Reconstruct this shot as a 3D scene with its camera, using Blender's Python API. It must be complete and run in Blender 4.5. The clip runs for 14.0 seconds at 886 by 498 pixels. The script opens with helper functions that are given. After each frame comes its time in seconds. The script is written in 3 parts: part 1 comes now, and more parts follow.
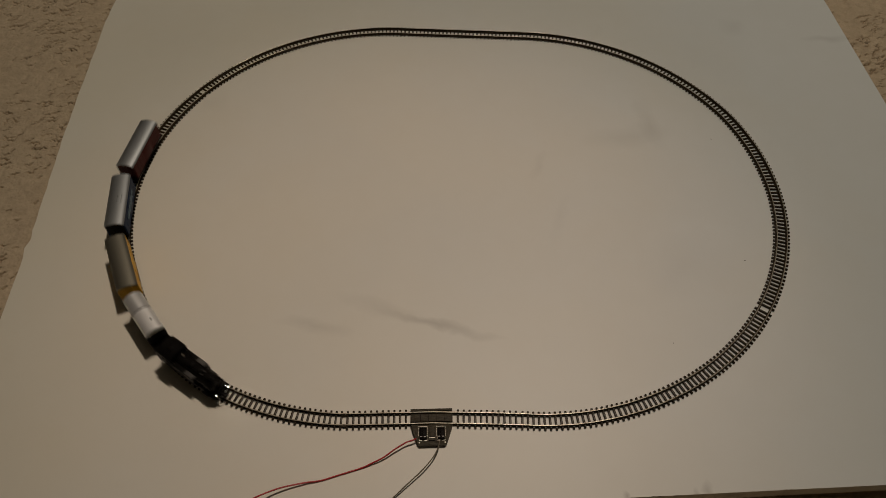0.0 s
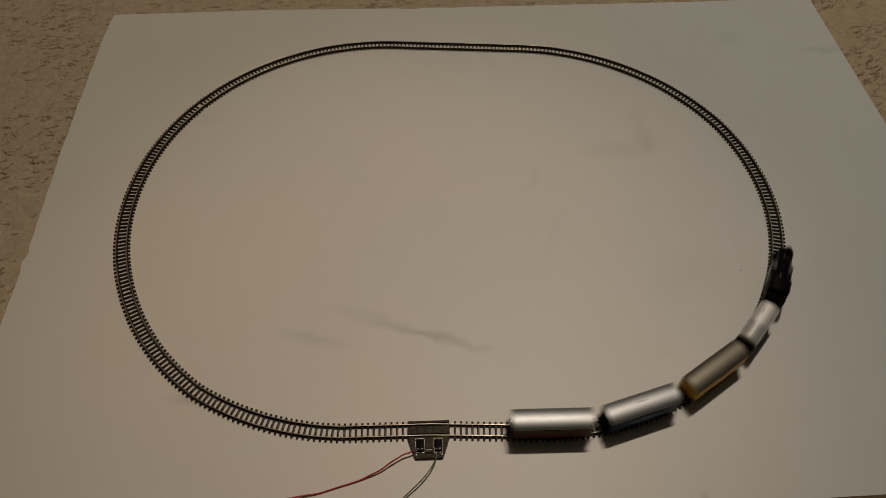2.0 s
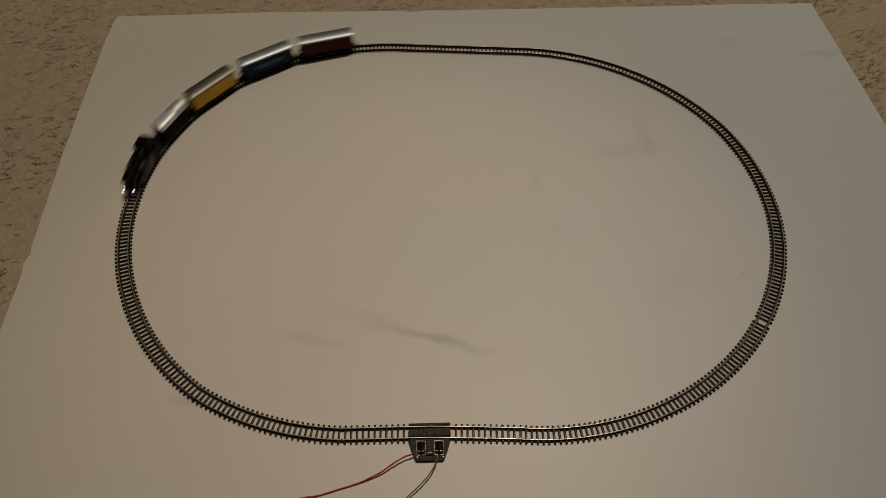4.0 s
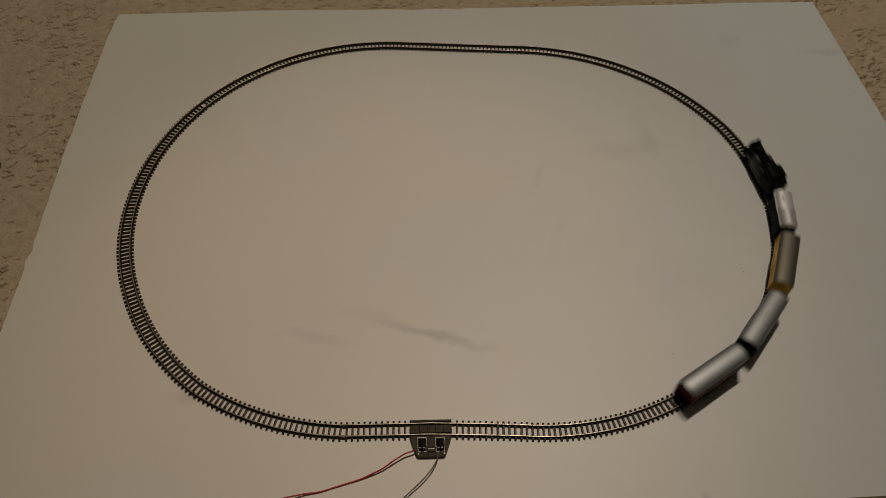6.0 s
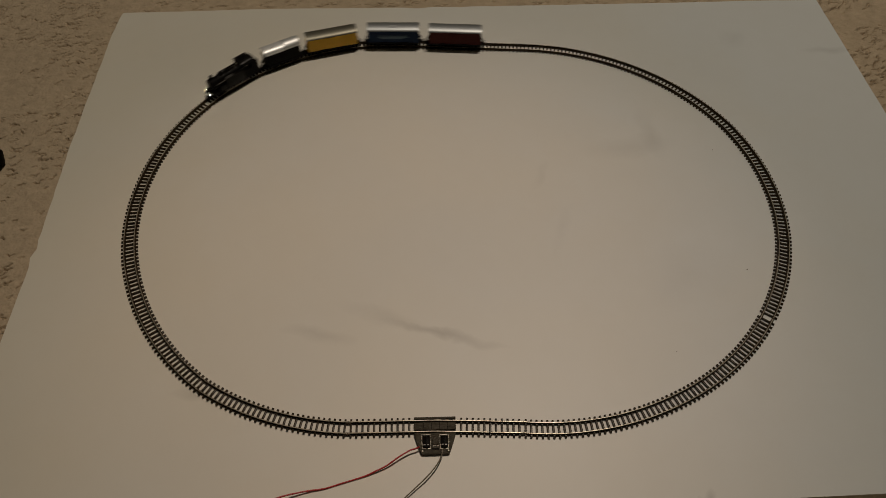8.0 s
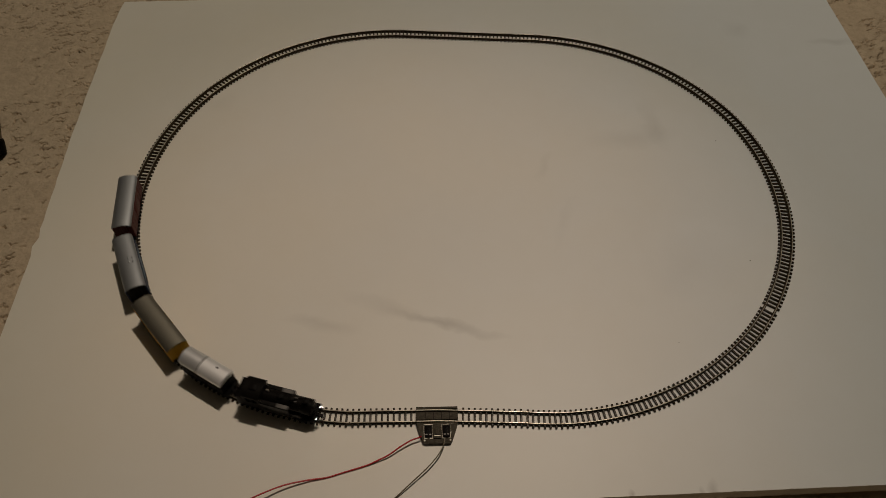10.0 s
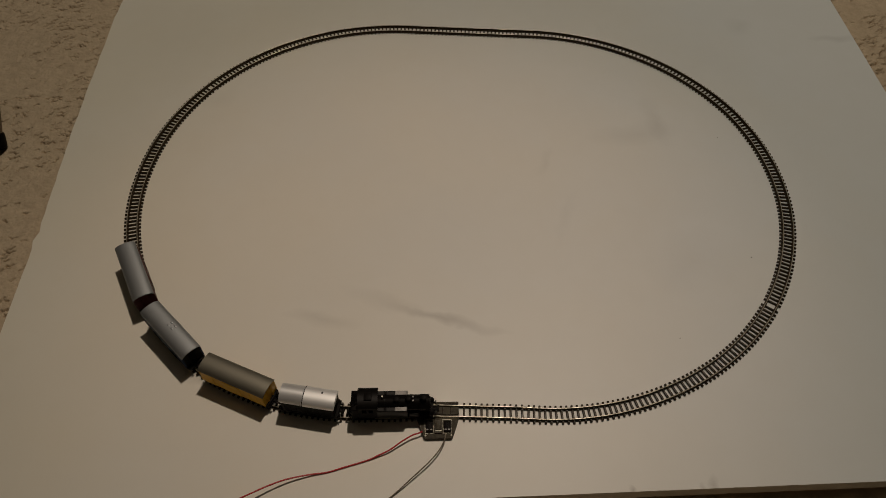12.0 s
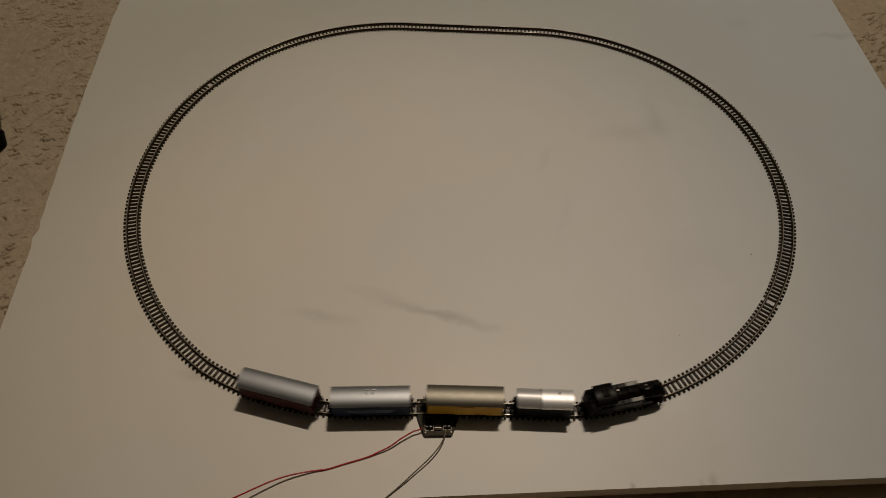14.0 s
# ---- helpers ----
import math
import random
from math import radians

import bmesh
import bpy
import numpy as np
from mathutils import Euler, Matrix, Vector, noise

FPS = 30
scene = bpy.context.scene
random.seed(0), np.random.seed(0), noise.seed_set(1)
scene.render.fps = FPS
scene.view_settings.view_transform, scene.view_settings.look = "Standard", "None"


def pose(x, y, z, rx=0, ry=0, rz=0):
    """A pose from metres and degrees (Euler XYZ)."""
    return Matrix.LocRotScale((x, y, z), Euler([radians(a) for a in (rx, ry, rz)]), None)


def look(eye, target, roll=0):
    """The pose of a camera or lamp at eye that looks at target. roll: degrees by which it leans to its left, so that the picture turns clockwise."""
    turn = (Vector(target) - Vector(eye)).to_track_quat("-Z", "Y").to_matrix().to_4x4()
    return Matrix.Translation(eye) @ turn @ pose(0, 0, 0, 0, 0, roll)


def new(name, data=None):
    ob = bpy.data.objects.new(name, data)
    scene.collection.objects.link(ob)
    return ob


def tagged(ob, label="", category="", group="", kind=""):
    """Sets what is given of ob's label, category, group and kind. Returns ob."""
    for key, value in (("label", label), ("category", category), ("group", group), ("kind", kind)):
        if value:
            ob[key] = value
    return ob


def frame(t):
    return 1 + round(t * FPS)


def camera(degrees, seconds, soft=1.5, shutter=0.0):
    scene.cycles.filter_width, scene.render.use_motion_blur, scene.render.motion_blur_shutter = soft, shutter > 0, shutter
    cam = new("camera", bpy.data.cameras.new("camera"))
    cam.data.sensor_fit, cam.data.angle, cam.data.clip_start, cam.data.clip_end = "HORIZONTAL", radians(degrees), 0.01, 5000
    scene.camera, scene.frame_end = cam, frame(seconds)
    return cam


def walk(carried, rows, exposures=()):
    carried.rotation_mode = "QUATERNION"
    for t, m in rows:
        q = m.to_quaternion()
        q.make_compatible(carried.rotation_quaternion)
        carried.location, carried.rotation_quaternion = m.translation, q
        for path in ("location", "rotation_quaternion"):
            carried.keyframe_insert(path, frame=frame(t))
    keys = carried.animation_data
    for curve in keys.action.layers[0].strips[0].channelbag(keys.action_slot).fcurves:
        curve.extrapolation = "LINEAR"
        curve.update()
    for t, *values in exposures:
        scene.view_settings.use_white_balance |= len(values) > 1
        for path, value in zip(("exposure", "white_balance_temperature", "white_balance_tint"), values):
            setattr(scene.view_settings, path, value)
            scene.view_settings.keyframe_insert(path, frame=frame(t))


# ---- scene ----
cam = camera(63.18, 14.0, soft=0.75, shutter=0.5)
walk(cam, [
    (0.0, pose(0.0005, -0.3727, 0.4325, 35.985, -0.688, -0.464)),
    (0.5, pose(-0.0008, -0.3727, 0.4324, 35.889, -0.798, -0.424)),
    (1.0, pose(-0.0003, -0.3735, 0.4316, 35.845, -0.880, -0.279)),
    (1.5, pose(0.0014, -0.3724, 0.4349, 36.086, -0.623, -0.575)),
    (2.0, pose(0.0027, -0.3735, 0.4334, 36.931, -0.513, -0.760)),
    (2.5, pose(0.0033, -0.3738, 0.4318, 37.124, -0.482, -0.830)),
    (3.0, pose(0.0030, -0.3735, 0.4327, 37.124, -0.561, -0.776)),
    (5.5, pose(0.0012, -0.3751, 0.4338, 37.129, -0.612, -0.390)),
    (6.0, pose(0.0015, -0.3756, 0.4333, 37.105, -0.615, -0.481)),
    (6.5, pose(0.0008, -0.3755, 0.4335, 37.041, -0.516, -0.506)),
    (7.0, pose(-0.0004, -0.3762, 0.4319, 36.929, -0.533, -0.482)),
    (7.5, pose(0.0004, -0.3767, 0.4333, 36.810, -0.428, -0.396)),
    (8.0, pose(0.0002, -0.3770, 0.4324, 37.093, -0.486, -0.377)),
    (10.5, pose(-0.0017, -0.3786, 0.4300, 36.430, -0.579, -0.167)),
    (11.0, pose(-0.0023, -0.3790, 0.4295, 36.373, -0.647, -0.194)),
    (11.5, pose(-0.0023, -0.3791, 0.4296, 36.317, -0.689, -0.102)),
    (12.0, pose(-0.0023, -0.3790, 0.4294, 36.330, -0.715, -0.046)),
    (12.5, pose(-0.0032, -0.3787, 0.4278, 36.248, -0.814, -0.039)),
    (13.0, pose(-0.0034, -0.3786, 0.4282, 36.170, -0.927, 0.011)),
    (13.5, pose(-0.0032, -0.3798, 0.4279, 36.310, -0.830, -0.013)),
    (14.0, pose(-0.0025, -0.3797, 0.4287, 36.203, -0.732, -0.093)),
])

# ---------------------------------------------------------------- light
world = bpy.data.worlds.new("room_world")
scene.world = world
world.use_nodes = True
world.node_tree.nodes["Background"].inputs["Color"].default_value = (1.0, 0.93, 0.85, 1)
world.node_tree.nodes["Background"].inputs["Strength"].default_value = 0.004

# one lamp out of view, placed from the shadows, split into three lights
LAMP = (0.27, 0.44, 1.90)
# added: narrow pink spot brightening the board's centre, point whose bounce lifts shadows
for lamp_name, lamp_kind, spread, blend, watts, tone in (("centre_lift", "SPOT", 20, 1.0, 20.5, (1.0, 0.69, 0.535)), ("lamp_cone", "SPOT", 160, 0.2, 26.0, (1.0, 0.874, 0.70)),
                                                         ("bounce_fill", "POINT", 0, 0, 12.6, (1.0, 0.874, 0.70))):
    lamp_data = bpy.data.lights.new(lamp_name, lamp_kind)
    lamp_data.energy = watts
    lamp_data.shadow_soft_size = 0.036
    lamp_data.color = tone
    if lamp_kind == "SPOT":
        lamp_data.spot_size, lamp_data.spot_blend = radians(spread), blend
    lamp = new(lamp_name, lamp_data)
    lamp.matrix_world = look(LAMP, (-0.01, -0.085, 0))
scene.view_settings.exposure = 0.0

# track geometry: bend radius, half the rail distance, slack angles at the joints
R = 0.1957
GAUGE = 0.00370
KINKS = [-0.0611, -0.0156, 0.0009, 0.0159, 0.0395, -0.0067, 0.0055, -0.0321, -0.0021, 0.007, -0.0116, -0.0165, 0.0699, 0.0538, -0.0498]
BOARD = [-0.3005, 0.4035, -0.2439, 0.2552, 0.0356]

RAIL_TOP = 0.0028
FLOOR_Z = -0.012


# ---------------------------------------------------------------- materials
def material(name, base, rough=0.5, metal=0.0, second=None, scale=200.0, amount=0.5, bump=0.0, bump_scale=800.0,
             coat=0.0, spec=0.5, jitter=0.0, spread=0.08):
    """A procedural surface: two colours mixed by noise at two scales, uneven gloss and a fine relief."""
    m = bpy.data.materials.new(name)
    m.use_nodes = True
    n, l = m.node_tree.nodes, m.node_tree.links
    b = n["Principled BSDF"]
    b.inputs["Metallic"].default_value = metal
    b.inputs["Specular IOR Level"].default_value = spec
    b.inputs["Coat Weight"].default_value = coat
    second = second or tuple(c * 0.8 for c in base)
    tc = n.new("ShaderNodeTexCoord")
    na, nb = n.new("ShaderNodeTexNoise"), n.new("ShaderNodeTexNoise")
    na.inputs["Scale"].default_value = scale
    na.inputs["Detail"].default_value = 6
    nb.inputs["Scale"].default_value = scale * 7
    nb.inputs["Detail"].default_value = 3
    l.new(tc.outputs["Object"], na.inputs["Vector"])
    l.new(tc.outputs["Object"], nb.inputs["Vector"])
    add = n.new("ShaderNodeMath")
    add.operation = "MULTIPLY_ADD"
    add.inputs[1].default_value = 0.4
    l.new(nb.outputs["Fac"], add.inputs[0])
    l.new(na.outputs["Fac"], add.inputs[2])
    ramp = n.new("ShaderNodeMapRange")
    ramp.inputs["From Min"].default_value = 0.45
    ramp.inputs["From Max"].default_value = 0.95
    ramp.inputs["To Max"].default_value = amount
    l.new(add.outputs[0], ramp.inputs["Value"])
    mix = n.new("ShaderNodeMix")
    mix.data_type = "RGBA"
    mix.inputs["A"].default_value = (*base, 1)
    mix.inputs["B"].default_value = (*second, 1)
    l.new(ramp.outputs["Result"], mix.inputs["Factor"])
    colour = mix.outputs["Result"]
    if jitter:
        info, hsv, mr = n.new("ShaderNodeObjectInfo"), n.new("ShaderNodeHueSaturation"), n.new("ShaderNodeMapRange")
        mr.inputs["To Min"].default_value = 1 - jitter
        mr.inputs["To Max"].default_value = 1 + jitter
        l.new(info.outputs["Random"], mr.inputs["Value"])
        l.new(mr.outputs["Result"], hsv.inputs["Value"])
        l.new(colour, hsv.inputs["Color"])
        colour = hsv.outputs["Color"]
    l.new(colour, b.inputs["Base Color"])
    rr = n.new("ShaderNodeMapRange")
    rr.inputs["From Min"].default_value = 0.3
    rr.inputs["From Max"].default_value = 0.7
    rr.inputs["To Min"].default_value = max(rough - spread, 0.03)
    rr.inputs["To Max"].default_value = min(rough + spread, 1)
    l.new(nb.outputs["Fac"], rr.inputs["Value"])
    l.new(rr.outputs["Result"], b.inputs["Roughness"])
    if bump:
        nn, bp = n.new("ShaderNodeTexNoise"), n.new("ShaderNodeBump")
        nn.inputs["Scale"].default_value = bump_scale
        nn.inputs["Detail"].default_value = 4
        l.new(tc.outputs["Object"], nn.inputs["Vector"])
        bp.inputs["Strength"].default_value = bump
        bp.inputs["Distance"].default_value = 0.0005
        l.new(nn.outputs["Fac"], bp.inputs["Height"])
        l.new(bp.outputs["Normal"], b.inputs["Normal"])
    return m


def glowing(name, colour, strength):
    m = bpy.data.materials.new(name)
    m.use_nodes = True
    b = m.node_tree.nodes["Principled BSDF"]
    b.inputs["Base Color"].default_value = (*colour, 1)
    b.inputs["Emission Color"].default_value = (*colour, 1)
    b.inputs["Emission Strength"].default_value = strength
    return m


def board_material():
    """White foam board with a paper skin and a few grey rubbed smudges, each an uneven patch of its own."""
    m = material("white_board", (0.80, 0.79, 0.76), 0.56, second=(0.765, 0.75, 0.71), scale=9, amount=0.7, bump=0.05, bump_scale=1500)
    n, l = m.node_tree.nodes, m.node_tree.links
    b = n["Principled BSDF"]
    colour = b.inputs["Base Color"].links[0].from_socket
    l.remove(b.inputs["Roughness"].links[0])
    b.inputs["Roughness"].default_value = 0.47
    tc = n.new("ShaderNodeTexCoord")
    warp = n.new("ShaderNodeTexNoise")
    warp.inputs["Scale"].default_value = 28
    warp.inputs["Detail"].default_value = 4
    l.new(tc.outputs["Object"], warp.inputs["Vector"])
    off = n.new("ShaderNodeVectorMath")
    off.operation = "MULTIPLY_ADD"
    off.inputs[1].default_value = (0.022, 0.022, 0.0)
    l.new(warp.outputs["Color"], off.inputs[0])
    l.new(tc.outputs["Object"], off.inputs[2])
    # centre x, y, length, width, turn in degrees, strength
    for x, y, lx, ly, turn, strength in SMUDGES:
        mp = n.new("ShaderNodeMapping")
        mp.vector_type = "TEXTURE"
        mp.inputs["Location"].default_value = (x + 0.011, y + 0.011, 0)
        mp.inputs["Rotation"].default_value = (0, 0, radians(turn))
        mp.inputs["Scale"].default_value = (lx, ly, 1)
        l.new(off.outputs["Vector"], mp.inputs["Vector"])
        g = n.new("ShaderNodeTexGradient")
        g.gradient_type = "SPHERICAL"
        l.new(mp.outputs["Vector"], g.inputs["Vector"])
        f = n.new("ShaderNodeMath")
        f.operation = "MULTIPLY"
        f.inputs[1].default_value = strength
        l.new(g.outputs["Fac"], f.inputs[0])
        mx = n.new("ShaderNodeMix")
        mx.data_type = "RGBA"
        mx.inputs["B"].default_value = (0.22, 0.20, 0.18, 1)
        l.new(f.outputs[0], mx.inputs["Factor"])
        l.new(colour, mx.inputs["A"])
        colour = mx.outputs["Result"]
    # warm-to-cool change of light across the board, put unevenly into its base colour
    sep, tone, light_hue = n.new("ShaderNodeSeparateXYZ"), n.new("ShaderNodeMapRange"), n.new("ShaderNodeMix")
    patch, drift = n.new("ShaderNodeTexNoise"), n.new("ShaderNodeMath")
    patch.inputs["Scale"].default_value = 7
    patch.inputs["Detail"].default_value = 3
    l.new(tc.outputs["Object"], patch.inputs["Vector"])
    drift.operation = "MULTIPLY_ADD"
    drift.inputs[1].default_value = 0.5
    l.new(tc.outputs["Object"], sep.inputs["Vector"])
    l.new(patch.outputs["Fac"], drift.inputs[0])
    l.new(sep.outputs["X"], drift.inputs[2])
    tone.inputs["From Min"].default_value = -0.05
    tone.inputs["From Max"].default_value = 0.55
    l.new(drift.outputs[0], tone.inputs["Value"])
    l.new(tone.outputs["Result"], light_hue.inputs["Factor"])
    light_hue.data_type, light_hue.blend_type = "RGBA", "MIX"
    light_hue.inputs["A"].default_value = (1.0, 0.966, 0.872, 1)
    light_hue.inputs["B"].default_value = (0.950, 1.0, 1.045, 1)
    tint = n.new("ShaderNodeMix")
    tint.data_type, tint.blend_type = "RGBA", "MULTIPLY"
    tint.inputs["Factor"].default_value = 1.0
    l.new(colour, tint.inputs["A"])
    l.new(light_hue.outputs["Result"], tint.inputs["B"])
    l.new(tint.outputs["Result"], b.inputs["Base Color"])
    return m


SMUDGES = [
    (0.006, -0.123, 0.046, 0.0050, -14, 0.34), (-0.030, -0.112, 0.045, 0.008, -17, 0.13), (-0.080, -0.124, 0.030, 0.007, -6, 0.16),
    (0.166, 0.060, 0.045, 0.016, 12, 0.11), (0.186, 0.072, 0.011, 0.034, 8, 0.12), (0.085, 0.026, 0.005, 0.018, -28, 0.08),
    (0.185, -0.075, 0.045, 0.030, 30, 0.08), (-0.155, -0.168, 0.020, 0.005, 5, 0.22), (0.3765, 0.1875, 0.026, 0.007, 0, 0.20), (0.2886, 0.2056, 0.014, 0.014, 0, 0.09),
    (0.163, -0.238, 0.004, 0.007, 0, 0.35), (0.118, -0.240, 0.002, 0.004, 0, 0.45), (0.157, -0.240, 0.002, 0.005, 0, 0.35),
    (-0.19, 0.10, 0.02, 0.012, 40, 0.06), (0.10, -0.03, 0.03, 0.006, 70, 0.06),
]

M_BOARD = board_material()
M_BOARD_EDGE = material("foam_edge", (0.62, 0.595, 0.54), 0.9, second=(0.52, 0.50, 0.45), scale=120, amount=0.8, bump=0.5, bump_scale=900)
M_CARPET = material("beige_carpet", (0.60, 0.487, 0.35), 0.95, second=(0.43, 0.34, 0.24), scale=130, amount=0.8, bump=0.7, bump_scale=1100, spec=0.1)
M_WALL = material("wall_paint", (0.12, 0.11, 0.095), 0.9, second=(0.10, 0.09, 0.08), scale=2, amount=0.6)
M_CEILING = material("ceiling_paint", (0.34, 0.325, 0.30), 0.9, second=(0.31, 0.295, 0.275), scale=2, amount=0.6)
M_RAIL = material("nickel_rail", (0.62, 0.575, 0.48), 0.33, 0.85, second=(0.36, 0.315, 0.235), scale=140, amount=0.9, spread=0.06)
M_RAIL_SIDE = material("dark_brown_rail_side", (0.060, 0.042, 0.022), 0.45, 0.3, second=(0.034, 0.023, 0.012), scale=140, amount=0.8, spec=0.25)
M_SLEEPER = material("brown_sleeper", (0.038, 0.025, 0.0115), 0.34, second=(0.020, 0.013, 0.0062), scale=600, amount=0.8, jitter=0.3, spec=0.22)
M_FEEDER = material("dark_feeder_plastic", (0.026, 0.022, 0.013), 0.40, second=(0.085, 0.072, 0.048), scale=520, amount=0.8, bump=0.8, bump_scale=2200, spec=0.3)
M_CLIP = material("plated_clip", (0.44, 0.41, 0.35), 0.38, 0.75, second=(0.25, 0.23, 0.19), scale=700, amount=0.9)
M_BLACK = material("black_plastic", (0.0040, 0.0034, 0.0030), 0.50, second=(0.006, 0.005, 0.0045), scale=400, amount=0.8, spec=0.06)
M_BLACK_GLOSS = material("worn_black_metal", (0.005, 0.0045, 0.004), 0.30, second=(0.007, 0.006, 0.0055), scale=350, amount=0.4, spec=0.15, spread=0.03)
M_MOTTLED_GREY = material("mottled_grey_metal", (0.15, 0.147, 0.142), 0.38, 0.6, second=(0.04, 0.038, 0.036), scale=300, amount=0.8)
M_LEG = material("dull_brown_tube", (0.20, 0.145, 0.10), 0.45, second=(0.15, 0.105, 0.07), scale=60)
M_SILVER = material("silver_paint", (0.42, 0.45, 0.47), 0.46, 0.88, second=(0.36, 0.385, 0.40), scale=60, amount=0.25, spread=0.02)
M_HOOD = material("bright_silver_paint", (0.89, 0.91, 0.92), 0.44, 0.55, second=(0.82, 0.84, 0.85), scale=60, amount=0.35, spread=0.03)
M_REAR_HOOD = material("duller_silver_paint", (0.70, 0.72, 0.73), 0.46, 0.60, second=(0.62, 0.64, 0.65), scale=60, amount=0.35, spread=0.03)
M_DULL_ROOF = material("dull_silver_roof", (0.235, 0.226, 0.185), 0.46, 0.84, second=(0.195, 0.188, 0.155), scale=60, amount=0.25, spread=0.02)
M_YELLOW = material("yellow_plastic", (0.72, 0.42, 0.030), 0.45, second=(0.64, 0.36, 0.025), scale=200, amount=0.7, spec=0.3)
M_BLUE = material("dark_blue_plastic", (0.012, 0.030, 0.075), 0.45, second=(0.009, 0.02, 0.05), scale=200, amount=0.7, spec=0.09)
M_BROWN = material("red_brown_plastic", (0.075, 0.014, 0.012), 0.45, second=(0.05, 0.010, 0.009), scale=200, amount=0.7, spec=0.09)
M_PRINT = material("pale_blue_print", (0.10, 0.17, 0.23), 0.5, scale=300)
M_WHEEL = material("blackened_wheel", (0.08, 0.075, 0.07), 0.35, 0.9, scale=500)
M_RED_WIRE = material("red_insulation", (0.44, 0.022, 0.026), 0.40, second=(0.34, 0.017, 0.020), scale=80, amount=0.6)
M_GREY_WIRE = material("grey_brown_insulation", (0.15, 0.125, 0.082), 0.42, second=(0.11, 0.09, 0.06), scale=80, amount=0.6)
M_LAMP = glowing("lit_headlamp", (1.0, 0.88, 0.70), 70.0)


# ---------------------------------------------------------------- mesh helpers
def finish(name, bm, mat, smooth=True):
    bmesh.ops.recalc_face_normals(bm, faces=bm.faces)
    me = bpy.data.meshes.new(name)
    bm.to_mesh(me)
    bm.free()
    me.materials.append(mat)
    if smooth:
        me.shade_smooth()
        me.set_sharp_from_angle(angle=radians(38))
    return me


def part(name, bm, mat, parent, label=""):
    """One mesh object under a thing or a part; a bmesh or ready mesh data."""
    data = bm if isinstance(bm, bpy.types.Mesh) else finish(name, bm, mat)
    ob = new(name, data)
    ob.parent = parent
    return tagged(ob, label)


def thing(name, label, category, group="", kind=""):
    return tagged(new(name), label, category, group, kind)


def box(bm, x0, x1, y0, y1, z0, z1, bevel=0.0, segs=2):
    r = bmesh.ops.create_cube(bm, size=1.0)
    vs = r["verts"]
    for v in vs:
        v.co = Vector(((x0 + x1) / 2 + v.co.x * (x1 - x0), (y0 + y1) / 2 + v.co.y * (y1 - y0), (z0 + z1) / 2 + v.co.z * (z1 - z0)))
    if bevel:
        es = list({e for v in vs for e in v.link_edges})
        bmesh.ops.bevel(bm, geom=es, offset=bevel, segments=segs, profile=0.5, affect="EDGES")
    return bm


def cyl(bm, centre, axis, radius, length, segs=20, radius2=None, bevel=0.0):
    rot = Vector((0, 0, 1)).rotation_difference(Vector(axis).normalized()).to_matrix().to_4x4()
    r = bmesh.ops.create_cone(bm, cap_ends=True, segments=segs, radius1=radius, radius2=radius if radius2 is None else radius2, depth=length,
                              matrix=Matrix.Translation(centre) @ rot)
    if bevel:
        es = [e for e in {e for v in r["verts"] for e in v.link_edges} if any(len(f.verts) > 4 for f in e.link_faces)]
        bmesh.ops.bevel(bm, geom=es, offset=bevel, segments=2, profile=0.5, affect="EDGES")
    return bm


def prism(bm, profile, x0, x1, bevel=0.0):
    """A solid with the given (y, z) outline, drawn from x0 to x1."""
    a = [bm.verts.new((x0, y, z)) for y, z in profile]
    b = [bm.verts.new((x1, y, z)) for y, z in profile]
    k = len(profile)
    caps = [bm.faces.new(a), bm.faces.new(b[::-1])]
    for i in range(k):
        bm.faces.new((a[i], b[i], b[(i + 1) % k], a[(i + 1) % k]))
    if bevel:
        bmesh.ops.bevel(bm, geom=list({e for f in caps for e in f.edges}), offset=bevel, segments=2, profile=0.5, affect="EDGES")
    return bm


def slab(bm, outline, z0, z1, bevel=0.0):
    """A flat solid with the given (x, y) outline."""
    a = [bm.verts.new((x, y, z0)) for x, y in outline]
    b = [bm.verts.new((x, y, z1)) for x, y in outline]
    k = len(outline)
    bm.faces.new(a[::-1])
    top = bm.faces.new(b)
    for i in range(k):
        bm.faces.new((a[i], a[(i + 1) % k], b[(i + 1) % k], b[i]))
    if bevel:
        bmesh.ops.bevel(bm, geom=list(top.edges), offset=bevel, segments=2, profile=0.5, affect="EDGES")
    return bm


def vault(width, z_eave, z_top, segs=28, thick=0.0, power=2.0, start=0.0):
    """(y, z) outline of a van roof: steep shoulders and a flat crown; start trims the upright foot of the curve."""
    def line(h, rise, order):
        return [(h * math.copysign(abs(math.cos(a)) ** (2 / power), math.cos(a)), z_eave + rise * abs(math.sin(a)) ** (2 / power)) for a in order]
    angles = [start + (math.pi - 2 * start) * i / segs for i in range(segs + 1)]
    out = line(width / 2, z_top - z_eave, angles)
    return out + line(width / 2 - thick, z_top - z_eave - thick, angles[::-1]) if thick else out


def arch(width, z_eave, z_top, segs=18, thick=0.0):
    """(y, z) outline of an arched roof, from eave to eave; with thick a shell."""
    h = width / 2
    out = [(h * math.cos(math.pi * i / segs), z_eave + (z_top - z_eave) * math.sin(math.pi * i / segs)) for i in range(segs + 1)]
    if thick:
        i_h = h - thick
        out += [(i_h * math.cos(math.pi * i / segs), z_eave + (z_top - z_eave - thick) * math.sin(math.pi * i / segs)) for i in range(segs, -1, -1)]
    return out


